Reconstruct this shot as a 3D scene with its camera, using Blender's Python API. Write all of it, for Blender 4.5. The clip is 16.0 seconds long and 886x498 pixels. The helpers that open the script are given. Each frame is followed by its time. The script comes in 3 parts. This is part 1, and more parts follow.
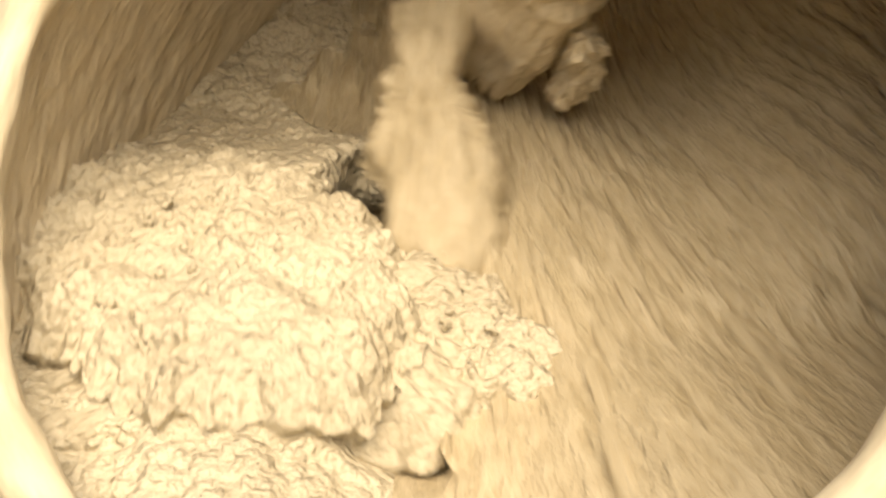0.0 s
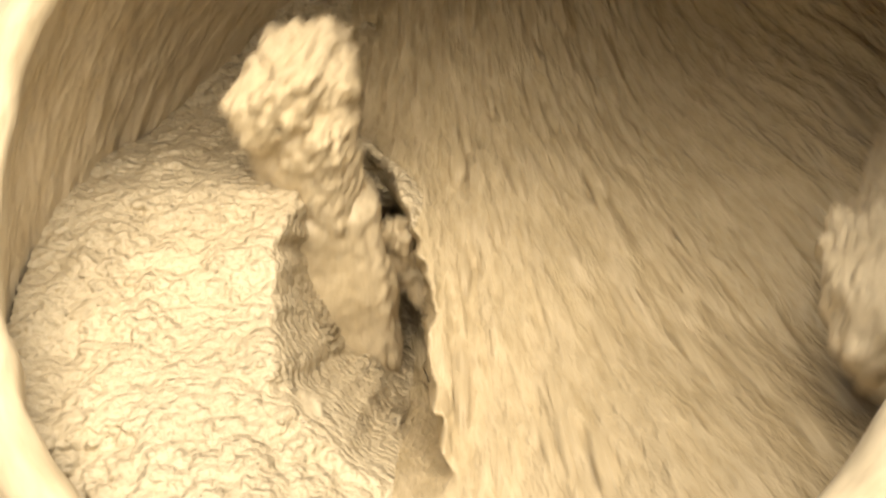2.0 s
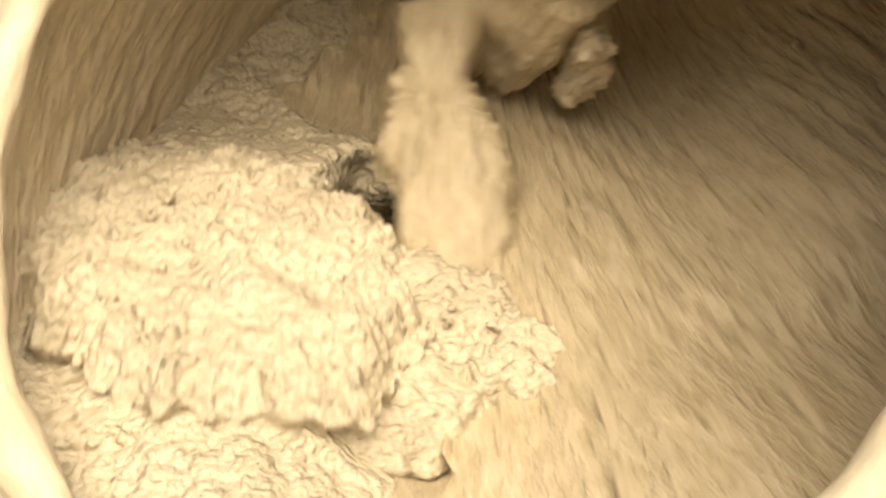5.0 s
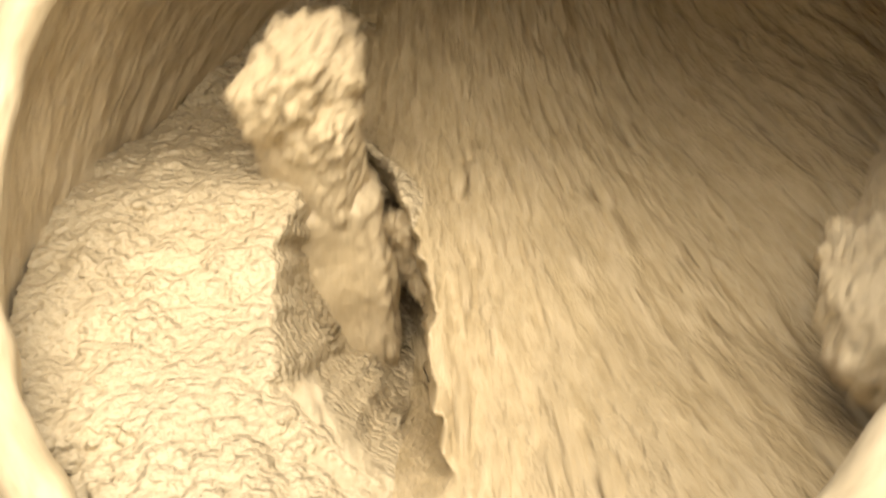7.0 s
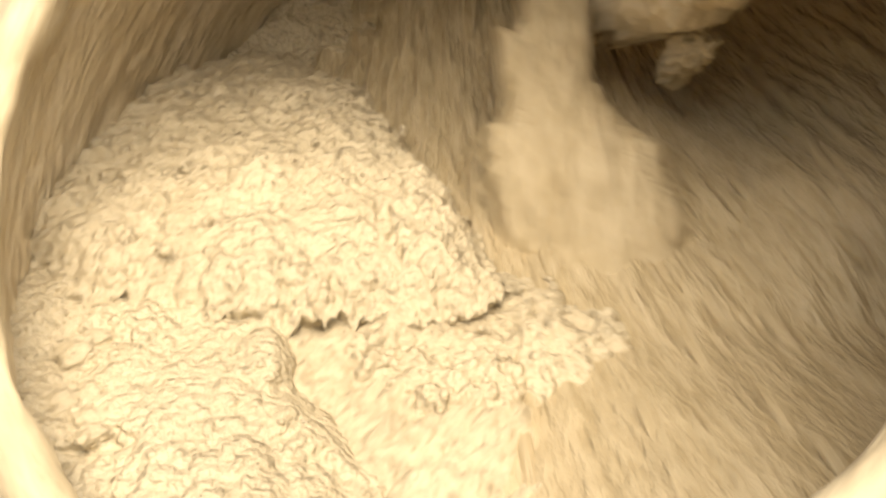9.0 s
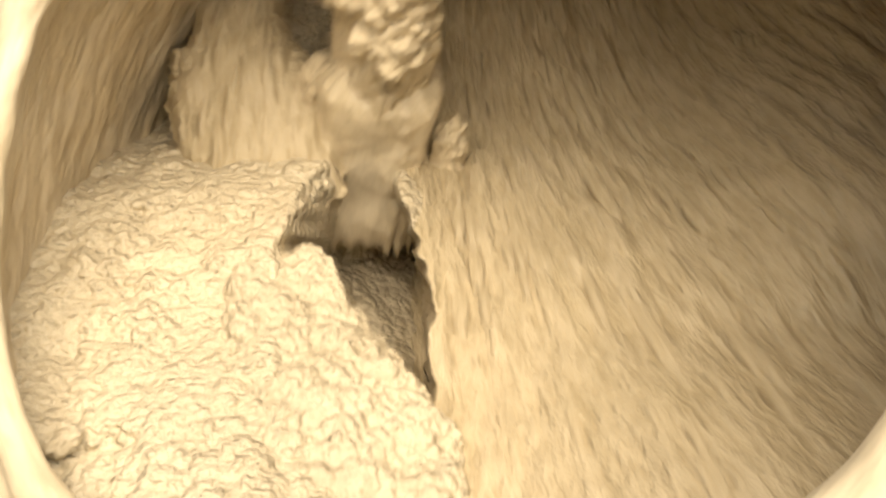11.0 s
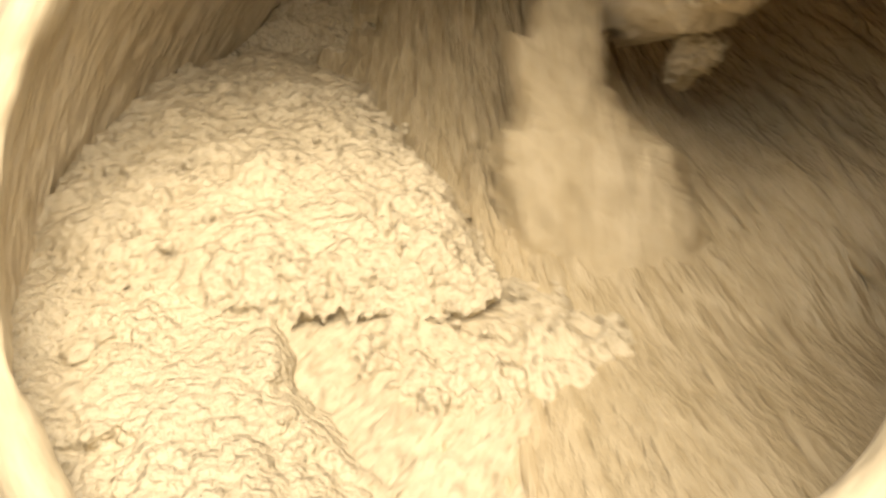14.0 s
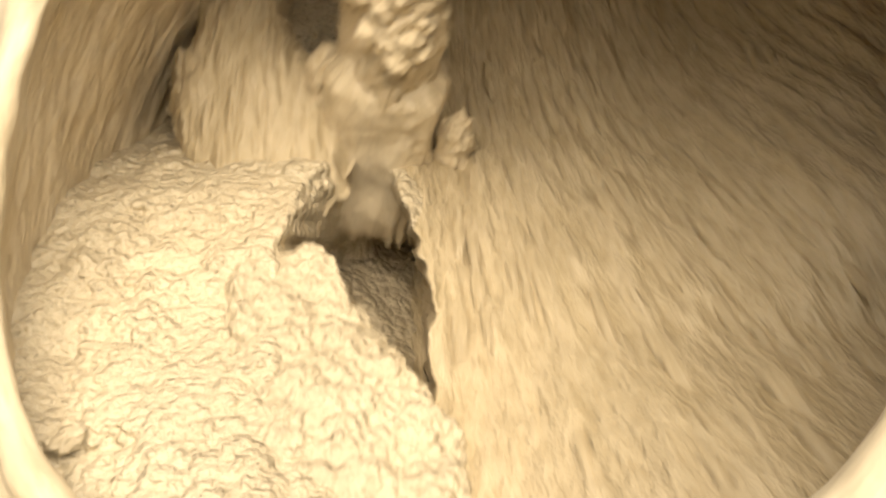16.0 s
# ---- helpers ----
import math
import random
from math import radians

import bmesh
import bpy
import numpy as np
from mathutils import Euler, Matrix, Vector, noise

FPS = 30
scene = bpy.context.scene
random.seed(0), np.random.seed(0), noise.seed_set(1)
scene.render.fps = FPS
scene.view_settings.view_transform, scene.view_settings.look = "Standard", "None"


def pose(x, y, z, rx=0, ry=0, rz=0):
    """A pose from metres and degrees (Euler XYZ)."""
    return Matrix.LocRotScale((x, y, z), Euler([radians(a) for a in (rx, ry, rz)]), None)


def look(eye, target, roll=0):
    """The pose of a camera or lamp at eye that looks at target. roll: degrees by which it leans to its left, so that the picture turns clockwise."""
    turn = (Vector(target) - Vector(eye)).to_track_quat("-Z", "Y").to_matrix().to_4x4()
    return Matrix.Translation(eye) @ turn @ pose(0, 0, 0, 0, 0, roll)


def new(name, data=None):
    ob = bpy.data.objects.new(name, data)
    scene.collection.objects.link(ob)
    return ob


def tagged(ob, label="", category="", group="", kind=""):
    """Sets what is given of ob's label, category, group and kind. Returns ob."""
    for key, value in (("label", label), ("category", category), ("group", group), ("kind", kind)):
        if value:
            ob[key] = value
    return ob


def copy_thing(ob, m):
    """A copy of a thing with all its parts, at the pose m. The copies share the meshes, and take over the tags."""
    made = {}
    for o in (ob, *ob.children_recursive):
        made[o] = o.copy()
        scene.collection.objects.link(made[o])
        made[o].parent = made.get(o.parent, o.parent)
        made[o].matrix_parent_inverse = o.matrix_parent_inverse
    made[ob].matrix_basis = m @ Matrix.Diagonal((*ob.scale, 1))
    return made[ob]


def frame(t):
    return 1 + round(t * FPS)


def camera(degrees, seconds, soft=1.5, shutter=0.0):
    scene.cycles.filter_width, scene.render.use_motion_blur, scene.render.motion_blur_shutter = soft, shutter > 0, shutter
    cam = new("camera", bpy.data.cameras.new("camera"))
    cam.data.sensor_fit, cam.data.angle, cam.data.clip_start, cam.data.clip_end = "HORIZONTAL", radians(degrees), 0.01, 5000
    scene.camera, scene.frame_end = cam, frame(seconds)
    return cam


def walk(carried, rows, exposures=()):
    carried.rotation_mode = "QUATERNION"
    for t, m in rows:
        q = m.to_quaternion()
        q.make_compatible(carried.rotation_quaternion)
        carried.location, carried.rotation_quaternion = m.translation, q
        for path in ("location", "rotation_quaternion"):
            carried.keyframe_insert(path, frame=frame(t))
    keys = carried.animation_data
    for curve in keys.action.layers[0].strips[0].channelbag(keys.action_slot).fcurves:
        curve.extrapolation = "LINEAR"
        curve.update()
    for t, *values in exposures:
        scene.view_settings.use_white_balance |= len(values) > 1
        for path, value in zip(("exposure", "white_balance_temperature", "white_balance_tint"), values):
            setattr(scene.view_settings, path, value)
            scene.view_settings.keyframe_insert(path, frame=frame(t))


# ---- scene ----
TAU = 2 * math.pi
TURN = 2.493                      # seconds for one turn of the drum
SPIN = TAU / TURN

# ---- camera ----
cam = camera(42.8, 16.0, soft=2.5, shutter=0.42)
EYE = pose(0, 0, 0.68, 78, 0, 0)
walk(cam, [(0, EYE), (16, EYE)], exposures=[(0, 0.04, 7500, 10), (16, 0.04, 7500, 10)])

# ---- daylight: hazy sun and sky over the drum's mouth ----
world = bpy.data.worlds.new("sky")
scene.world = world
world.use_nodes = True
wn = world.node_tree
sky = wn.nodes.new("ShaderNodeTexSky")
sky.sky_type, sky.sun_disc = "NISHITA", False
sky.sun_elevation, sky.sun_rotation = radians(44), radians(175)
wn.links.new(sky.outputs["Color"], wn.nodes["Background"].inputs["Color"])
wn.nodes["Background"].inputs["Strength"].default_value = 0.10
sun = new("sun", bpy.data.lights.new("sun", "SUN"))
sun.data.energy, sun.data.angle, sun.data.color = 7.1, radians(60), (1.0, 0.90, 0.775)
sun.matrix_world = look((0.08, -1.0, 1.98), (0, 0, 1.0))


# ---- materials ----
def nodes_of(name):
    m = bpy.data.materials.new(name)
    m.use_nodes = True
    return m, m.node_tree, m.node_tree.nodes["Principled BSDF"]


def noise_node(nt, scale, detail=4, rough=0.6, coords="Object"):
    tc = nt.nodes.new("ShaderNodeTexCoord")
    n = nt.nodes.new("ShaderNodeTexNoise")
    n.inputs["Scale"].default_value, n.inputs["Detail"].default_value = scale, detail
    n.inputs["Roughness"].default_value = rough
    nt.links.new(tc.outputs[coords], n.inputs["Vector"])
    return n.outputs["Fac"]


def ramp(nt, fac, stops):
    r = nt.nodes.new("ShaderNodeValToRGB")
    els = r.color_ramp.elements
    for i, (at, col) in enumerate(stops):
        e = els[i] if i < 2 else els.new(at)
        e.position, e.color = at, (*col, 1)
    nt.links.new(fac, r.inputs["Fac"])
    return r.outputs["Color"]


def mixed(nt, a, b, fac, kind="MIX"):
    m = nt.nodes.new("ShaderNodeMix")
    m.data_type, m.blend_type = "RGBA", kind
    m.inputs["Factor"].default_value = fac
    nt.links.new(a, m.inputs["A"])
    nt.links.new(b, m.inputs["B"])
    return m.outputs["Result"]


def bumps(nt, bsdf, layers):
    last = None
    for fac, strength, dist in layers:
        b = nt.nodes.new("ShaderNodeBump")
        b.inputs["Strength"].default_value, b.inputs["Distance"].default_value = strength, dist
        nt.links.new(fac, b.inputs["Height"])
        if last:
            nt.links.new(last, b.inputs["Normal"])
        last = b.outputs["Normal"]
    nt.links.new(last, bsdf.inputs["Normal"])


def crumb_node(nt, scale):
    """Rounded crumbs of uneven size with creases between them."""
    tc, warp, push = nt.nodes.new("ShaderNodeTexCoord"), nt.nodes.new("ShaderNodeTexNoise"), nt.nodes.new("ShaderNodeVectorMath")
    warp.inputs["Scale"].default_value, push.operation = scale * 0.6, "MULTIPLY_ADD"
    push.inputs[1].default_value = (0.006, 0.006, 0.006)
    cells, turn = nt.nodes.new("ShaderNodeTexVoronoi"), nt.nodes.new("ShaderNodeMath")
    cells.feature, cells.inputs["Scale"].default_value, turn.operation = "SMOOTH_F1", scale, "SUBTRACT"
    cells.inputs["Smoothness"].default_value, turn.inputs[0].default_value = 0.35, 1.0
    nt.links.new(tc.outputs["Object"], warp.inputs["Vector"])
    nt.links.new(warp.outputs["Color"], push.inputs[0])
    nt.links.new(tc.outputs["Object"], push.inputs[2])
    nt.links.new(push.outputs["Vector"], cells.inputs["Vector"])
    nt.links.new(cells.outputs["Distance"], turn.inputs[1])
    return turn.outputs["Value"]


def mortar_material(name, dark, light, wet=(0.35, 0.75), rough=1.0):
    m, nt, bsdf = nodes_of(name)
    big = ramp(nt, noise_node(nt, 14, 5), [(0.3, dark), (0.7, light)])
    sand = ramp(nt, noise_node(nt, 420, 3), [(0.28, (0.72, 0.70, 0.66)), (0.5, (1, 1, 1))])
    nt.links.new(mixed(nt, big, sand, 0.8, "MULTIPLY"), bsdf.inputs["Base Color"])
    gloss = ramp(nt, noise_node(nt, 60, 4), [(0.35, (wet[0],) * 3), (0.65, (wet[1],) * 3)])
    nt.links.new(gloss, bsdf.inputs["Roughness"])
    bumps(nt, bsdf, [(noise_node(nt, 95, 5), 0.5 * rough, 0.0065), (crumb_node(nt, 190), 0.75 * rough, 0.0030), (noise_node(nt, 420, 4), 0.45 * rough, 0.0020)])
    return m


MORTAR = mortar_material("wet_mortar", (0.45, 0.38, 0.258), (0.57, 0.495, 0.350), rough=1.1)
COAT = mortar_material("mortar_coat", (0.55, 0.45, 0.29), (0.67, 0.57, 0.40), (0.3, 0.65))
CRUST = mortar_material("mortar_crust", (0.54, 0.445, 0.285), (0.66, 0.56, 0.39), (0.5, 0.85))
SMEAR = mortar_material("mortar_smear", (0.52, 0.43, 0.28), (0.64, 0.555, 0.40), (0.3, 0.6), 0.35)

CURTAIN, nt, bsdf = nodes_of("sliding_mortar")
tc, split = nt.nodes.new("ShaderNodeTexCoord"), nt.nodes.new("ShaderNodeSeparateXYZ")
nt.links.new(tc.outputs["Object"], split.inputs["Vector"])
veer = nt.nodes.new("ShaderNodeMapRange")           # the lines of flow veer aside on the far side of the bed
veer.interpolation_type = "SMOOTHSTEP"
for key, value in (("From Min", -0.04), ("From Max", 0.16), ("To Min", 0.0), ("To Max", 0.44)):
    veer.inputs[key].default_value = value
nt.links.new(split.outputs["X"], veer.inputs["Value"])
shift, length, deep, mp = nt.nodes.new("ShaderNodeMath"), nt.nodes.new("ShaderNodeMath"), nt.nodes.new("ShaderNodeMath"), nt.nodes.new("ShaderNodeCombineXYZ")
shift.operation, length.operation, deep.operation = "MULTIPLY_ADD", "MULTIPLY", "MULTIPLY"
length.inputs[1].default_value, deep.inputs[1].default_value = 0.24, 0.2
nt.links.new(split.outputs["Y"], shift.inputs[0])
nt.links.new(veer.outputs["Result"], shift.inputs[1])
nt.links.new(split.outputs["X"], shift.inputs[2])
nt.links.new(split.outputs["Y"], length.inputs[0])
nt.links.new(split.outputs["Z"], deep.inputs[0])
for node, key in ((shift, "X"), (length, "Y"), (deep, "Z")):
    nt.links.new(node.outputs["Value"], mp.inputs[key])
streaks = []
for scale in (300, 100, 600):
    n = nt.nodes.new("ShaderNodeTexNoise")
    n.inputs["Scale"].default_value, n.inputs["Detail"].default_value = scale, 3
    nt.links.new(mp.outputs["Vector"], n.inputs["Vector"])
    streaks.append(n.outputs["Fac"])
tone = mixed(nt, ramp(nt, streaks[0], [(0.32, (0.335, 0.265, 0.155)), (0.62, (0.475, 0.395, 0.258))]),
             ramp(nt, streaks[1], [(0.3, (0.385, 0.307, 0.182)), (0.7, (0.50, 0.415, 0.28))]), 0.5)
nt.links.new(tone, bsdf.inputs["Base Color"])
bsdf.inputs["Roughness"].default_value = 0.6
bumps(nt, bsdf, [(streaks[1], 0.55, 0.006), (streaks[0], 0.55, 0.0045), (streaks[2], 0.2, 0.002)])

STEEL, nt, bsdf = nodes_of("wet_steel")
nt.links.new(ramp(nt, noise_node(nt, 40, 6), [(0.4, (0.14, 0.10, 0.055)), (0.70, (0.34, 0.26, 0.15))]), bsdf.inputs["Base Color"])
nt.links.new(ramp(nt, noise_node(nt, 90, 4), [(0.3, (0.4,) * 3), (0.7, (0.8,) * 3)]), bsdf.inputs["Roughness"])
bumps(nt, bsdf, [(noise_node(nt, 120, 5), 0.5, 0.003)])

PAINT, nt, bsdf = nodes_of("drum_paint")
nt.links.new(ramp(nt, noise_node(nt, 9, 6), [(0.28, (0.62, 0.40, 0.09)), (0.42, (0.58, 0.48, 0.31))]), bsdf.inputs["Base Color"])
bsdf.inputs["Roughness"].default_value = 0.55
bumps(nt, bsdf, [(noise_node(nt, 70, 5), 0.4, 0.003)])

SOIL, nt, bsdf = nodes_of("dusty_ground")
nt.links.new(ramp(nt, noise_node(nt, 3, 8), [(0.3, (0.22, 0.18, 0.13)), (0.7, (0.36, 0.31, 0.23))]), bsdf.inputs["Base Color"])
bsdf.inputs["Roughness"].default_value = 0.95
bumps(nt, bsdf, [(noise_node(nt, 30, 8), 0.6, 0.02)])


# ---- building helpers ----
def part(name, bm, material, parent=None, label="", smooth=True):
    me = bpy.data.meshes.new(name)
    bm.to_mesh(me)
    bm.free()
    me.materials.append(material)
    if smooth:
        me.polygons.foreach_set("use_smooth", [True] * len(me.polygons))
    ob = new(name, me)
    ob.parent = parent
    return tagged(ob, label)


def step(v, width):
    v = min(1.0, max(0.0, v / width + 0.5))
    return v * v * (3 - 2 * v)


def billow(p, scale, seed, octaves=3):
    """Rounded crumbs with sharp creases between them, about 0 to 1."""
    h, a, s = 0.0, 1.0, scale
    for _ in range(octaves):
        h += a * abs(noise.noise(Vector((p[0] * s + seed, p[1] * s - seed, p[2] * s + 2 * seed))))
        a, s = a * 0.55, s * 2.1
    return h


def swell(p, scale, seed):
    return noise.noise(Vector((p[0] * scale + seed, p[1] * scale + seed * 1.7, p[2] * scale - seed)))


def lump(size, seed, level=5, square=0.75, big=0.18, grain=0.004, crumb=110, place=None):
    """A clod: a rounded block of the half sizes given, with an uneven outline and a crumbled skin."""
    bm = bmesh.new()
    bmesh.ops.create_icosphere(bm, subdivisions=level, radius=1)
    least = min(size)
    wide = math.sqrt(least * sorted(size)[1])
    for v in bm.verts:
        d = v.co.normalized()
        p = Vector([math.copysign(abs(c) ** square, c) * s for c, s in zip(d, size)])
        out = Vector([c / s for c, s in zip(d, size)]).normalized()
        w = 0.55 * swell(p, 0.55 / wide, seed) + 0.35 * swell(p, 1.3 / wide, seed + 7) + 0.2 * swell(p, 3.4 / wide, seed + 9)
        patch = 0.50 + 0.9 * step(swell(p, 22, seed + 3) + 0.45 * (abs(out.x) + abs(out.y)) - 0.35, 0.5)
        v.co = p * (1 + big * w) + out * (least * big * 1.2 * w + patch * grain * (billow(p, crumb, seed) - 0.45))
    if place:
        bm.transform(place)
    return bm


def along(a, b, face=(0, 0, 1)):
    """The pose at the middle of a-b, with y along it and z to the face."""
    a, b = Vector(a), Vector(b)
    y = (b - a).normalized()
    x = y.cross(Vector(face)).normalized()
    z = x.cross(y)
    m = Matrix((x, y, z)).transposed().to_4x4()
    return Matrix.Translation((a + b) / 2) @ m


def strip(a, b, width, depth, seed, level=5, **more):
    size = (width / 2, (Vector(b) - Vector(a)).length / 2, depth / 2)
    return lump(size, seed, level, place=along(a, b), **more)


def turned(profile, steps, wave=None):
    """A sheet of revolution about z from (radius, height) pairs."""
    bm = bmesh.new()
    rings = []
    run = 0.0
    for i, (r, z) in enumerate(profile):
        if i:
            run += math.hypot(r - profile[i - 1][0], z - profile[i - 1][1])
            dr, dz = r - profile[i - 1][0], z - profile[i - 1][1]
        else:
            dr, dz = profile[1][0] - r, profile[1][1] - z
        n = math.hypot(dr, dz)
        ring = []
        for k in range(steps):
            a = TAU * k / steps
            h = wave(a, run, r, z) if wave else 0.0
            rr, zz = max(r + dz / n * h, 0.0005), z - dr / n * h
            ring.append(bm.verts.new((rr * math.cos(a), rr * math.sin(a), zz)))
        rings.append(ring)
    for one, two in zip(rings, rings[1:]):
        for k in range(steps):
            bm.faces.new((one[k], one[(k + 1) % steps], two[(k + 1) % steps], two[k]))
    return bm


def finer(profile, step):
    out = []
    for (r0, z0), (r1, z1) in zip(profile, profile[1:]):
        n = max(1, round(math.hypot(r1 - r0, z1 - z0) / step))
        out += [(r0 + (r1 - r0) * i / n, z0 + (z1 - z0) * i / n) for i in range(n)]
    return out + [profile[-1]]


def rounded(profile, times=2):
    for _ in range(times):
        out = [profile[0]]
        for (r0, z0), (r1, z1) in zip(profile, profile[1:]):
            out += [(r0 * 0.75 + r1 * 0.25, z0 * 0.75 + z1 * 0.25), (r0 * 0.25 + r1 * 0.75, z0 * 0.25 + z1 * 0.75)]
        profile = out + [profile[-1]]
    return profile


# ---- ground ----
bm = bmesh.new()
bmesh.ops.create_grid(bm, x_segments=40, y_segments=40, size=400)
tagged(part("ground", bm, SOIL), "dusty beige bare ground under the mixer", "ground", kind="structure")

# ---- the mixer drum: its z axis leaves the mouth ----
DRUM_AT = Matrix(((0.75725, -0.49323, -0.42813, 0.0305),
                  (-0.05930, 0.60088, -0.79714, 0.4543),
                  (0.65042, 0.62902, 0.42576, 0.6064),
                  (0, 0, 0, 1)))
MOUTH_R, MOUTH_Z = 0.176, 0.1025
drum = tagged(new("mixer_drum"), "rotating steel mixer drum coated inside with beige mortar", "mixer drum")
drum.matrix_world = DRUM_AT

INNER = rounded([(MOUTH_R + 0.004, MOUTH_Z), (0.250, -0.03), (0.31, -0.17), (0.315, -0.36), (0.25, -0.52), (0.0, -0.57)])
part("shell", turned([(r + 0.016, z - 0.012 * (z < -0.4)) for r, z in finer(INNER, 0.02)], 96), PAINT, drum,
     "yellow-painted steel shell smeared with mortar")


def coat_wave(a, run, r, z):
    c, s = math.cos(a), math.sin(a)
    pull = swell((c * 5, s * 5, run * 70), 1, 3) * 0.0028 + swell((c * 11, s * 11, run * 150), 1, 9) * 0.0018
    pull += abs(swell((c * 2.2, s * 2.2, run * 9), 1, 21)) * 0.006
    fine = billow((r * c, r * s, z), 60, 5, 2) * 0.004
    fade = min(1.0, run / 0.05)
    return -(0.006 + (pull + fine) * fade)


part("mortar_lining", turned(finer(INNER, 0.0042), 560, coat_wave), COAT, drum, "streaked wet beige mortar lining")


def lip_wave(a, run, r, z):
    c, s = math.cos(a), math.sin(a)
    return -0.004 * swell((c * 4, s * 4, run * 12), 1, 31) - 0.0025 * swell((c * 9, s * 9, run * 60), 1, 13)


LIP = [(MOUTH_R + 0.010, MOUTH_Z - 0.012)] + [(MOUTH_R + 0.010 - 0.010 * math.cos(b), MOUTH_Z + 0.010 * math.sin(b)) for b in [math.pi * i / 12 for i in range(11)]]
LIP += [(MOUTH_R + 0.040, MOUTH_Z - 0.002), (MOUTH_R + 0.074, MOUTH_Z - 0.010), (MOUTH_R + 0.082, MOUTH_Z - 0.024), (MOUTH_R + 0.084, MOUTH_Z - 0.060), (MOUTH_R + 0.070, MOUTH_Z - 0.070)]
part("mouth_lip", turned(finer(LIP, 0.003), 420, lip_wave), SMEAR, drum, "wide rolled collar smeared with pale mortar")

BAR = (Vector((-0.084, -0.126, -0.033)), Vector((0.018, -0.171, -0.165)))     # from the cap to the deep end
SIDE, FRONT = Vector((-0.329, 0.842, -0.428)), Vector((0.109, 0.484, 0.868))


def on_bar(s, side=0.0, front=0.0):
    return BAR[0].lerp(BAR[1], s) + SIDE * side + FRONT * front


def fringe(a, b, width, depth, seed):
    """A sleeve of mortar drawn down a bar, ending in ragged teeth."""
    bm = bmesh.new()
    m = along(a, b, FRONT)
    half = (Vector(b) - Vector(a)).length / 2
    rows, spokes = 60, 160
    grid = []
    for i in range(rows + 1):
        s = i / rows
        ring = []
        for k in range(spokes):
            u = TAU * k / spokes
            c, n = math.cos(u), math.sin(u)
            x, z = math.copysign(abs(c) ** 0.6, c) * width / 2, math.copysign(abs(n) ** 0.6, n) * depth / 2
            teeth = 0.016 * abs(swell((c * 6, n * 6, 0), 1, seed)) + 0.009 * abs(swell((c * 17, n * 17, 0), 1, seed + 3))
            y = -half + (2 * half - 0.014 + teeth) * s
            grow = 0.55 + 0.45 * min(1.0, s / 0.12) - 0.10 * max(0.0, (s - 0.85) / 0.15)
            ripple = 0.0022 * swell((x * 160, y * 30, z * 160), 1, seed + 5) + 0.004 * swell((x, y, z), 30, seed) + 0.0015 * swell((x, y, z), 190, seed + 8)
            p = Vector((x * grow, y, z * grow)) + Vector((c, 0, n)) * ripple
            ring.append(bm.verts.new(p))
        grid.append(ring)
    for one, two in zip(grid, grid[1:]):
        for k in range(spokes):
            bm.faces.new((one[k], two[k], two[(k + 1) % spokes], one[(k + 1) % spokes]))
    bm.faces.new(grid[0])
    bm.faces.new(grid[-1][::-1])
    bm.transform(m)
    return bm


def blade(degrees, seed):
    """One mixing blade: a wet steel plate on an arm, its bar caked with mortar."""
    m = pose(0, 0, 0, 0, 0, degrees)
    bm = bmesh.new()
    bmesh.ops.create_cube(bm, size=1, matrix=along(on_bar(0.05), on_bar(0.97), FRONT) @ Matrix.Diagonal((0.030, 0.15, 0.008, 1)))
    bmesh.ops.bevel(bm, geom=bm.edges[:], offset=0.0015, segments=2, affect="EDGES")
    out = Vector((BAR[1].x, BAR[1].y, 0)).normalized()
    bmesh.ops.create_cone(bm, cap_ends=True, segments=16, radius1=0.010, radius2=0.010, depth=0.15,
                          matrix=along(on_bar(0.75), on_bar(0.75) + out * 0.15 - Vector((0, 0, 0.04)), FRONT) @ pose(0, 0, 0, 90, 0, 0))
    bmesh.ops.transform(bm, matrix=m, verts=bm.verts[:])
    plate = part("blade", bm, STEEL, drum, "dark wet steel mixing blade on an arm", smooth=False)
    for name, build in (
            ("crust_bar", strip(on_bar(-0.02), on_bar(0.46), 0.052, 0.042, seed, 6, square=0.5, big=0.08, grain=0.0045, crumb=60)),
            ("mortar_sleeve", fringe(on_bar(0.26), on_bar(1.03), 0.062, 0.052, seed + 9)),
            ("crust_cap", lump((0.030, 0.028, 0.030), seed + 1, 5, big=0.28, grain=0.006, crumb=75, place=Matrix.Translation(on_bar(-0.06)))),
            ("crust_clod", lump((0.020, 0.018, 0.018), seed + 5, 5, big=0.35, grain=0.006, crumb=85, place=Matrix.Translation(on_bar(0.16, 0.006, 0.018)))),
            ("crust_strand", strip(on_bar(0.50, 0.038), on_bar(0.86, 0.050), 0.024, 0.024, seed + 3, 5, big=0.35, grain=0.007, crumb=90)),
            ("crust_strand", strip(on_bar(0.30, -0.034, -0.006), on_bar(0.66, -0.036, -0.006), 0.024, 0.024, seed + 6, 5, big=0.35, grain=0.007, crumb=90))):
        build.transform(m)
        part(name, build, SMEAR if name == "mortar_sleeve" else CRUST, plate, "smooth sleeve of mortar with a fringed end" if name == "mortar_sleeve" else "cakes of pale mortar crust")
    return plate


blade(0, 11)
blade(169.3, 47)

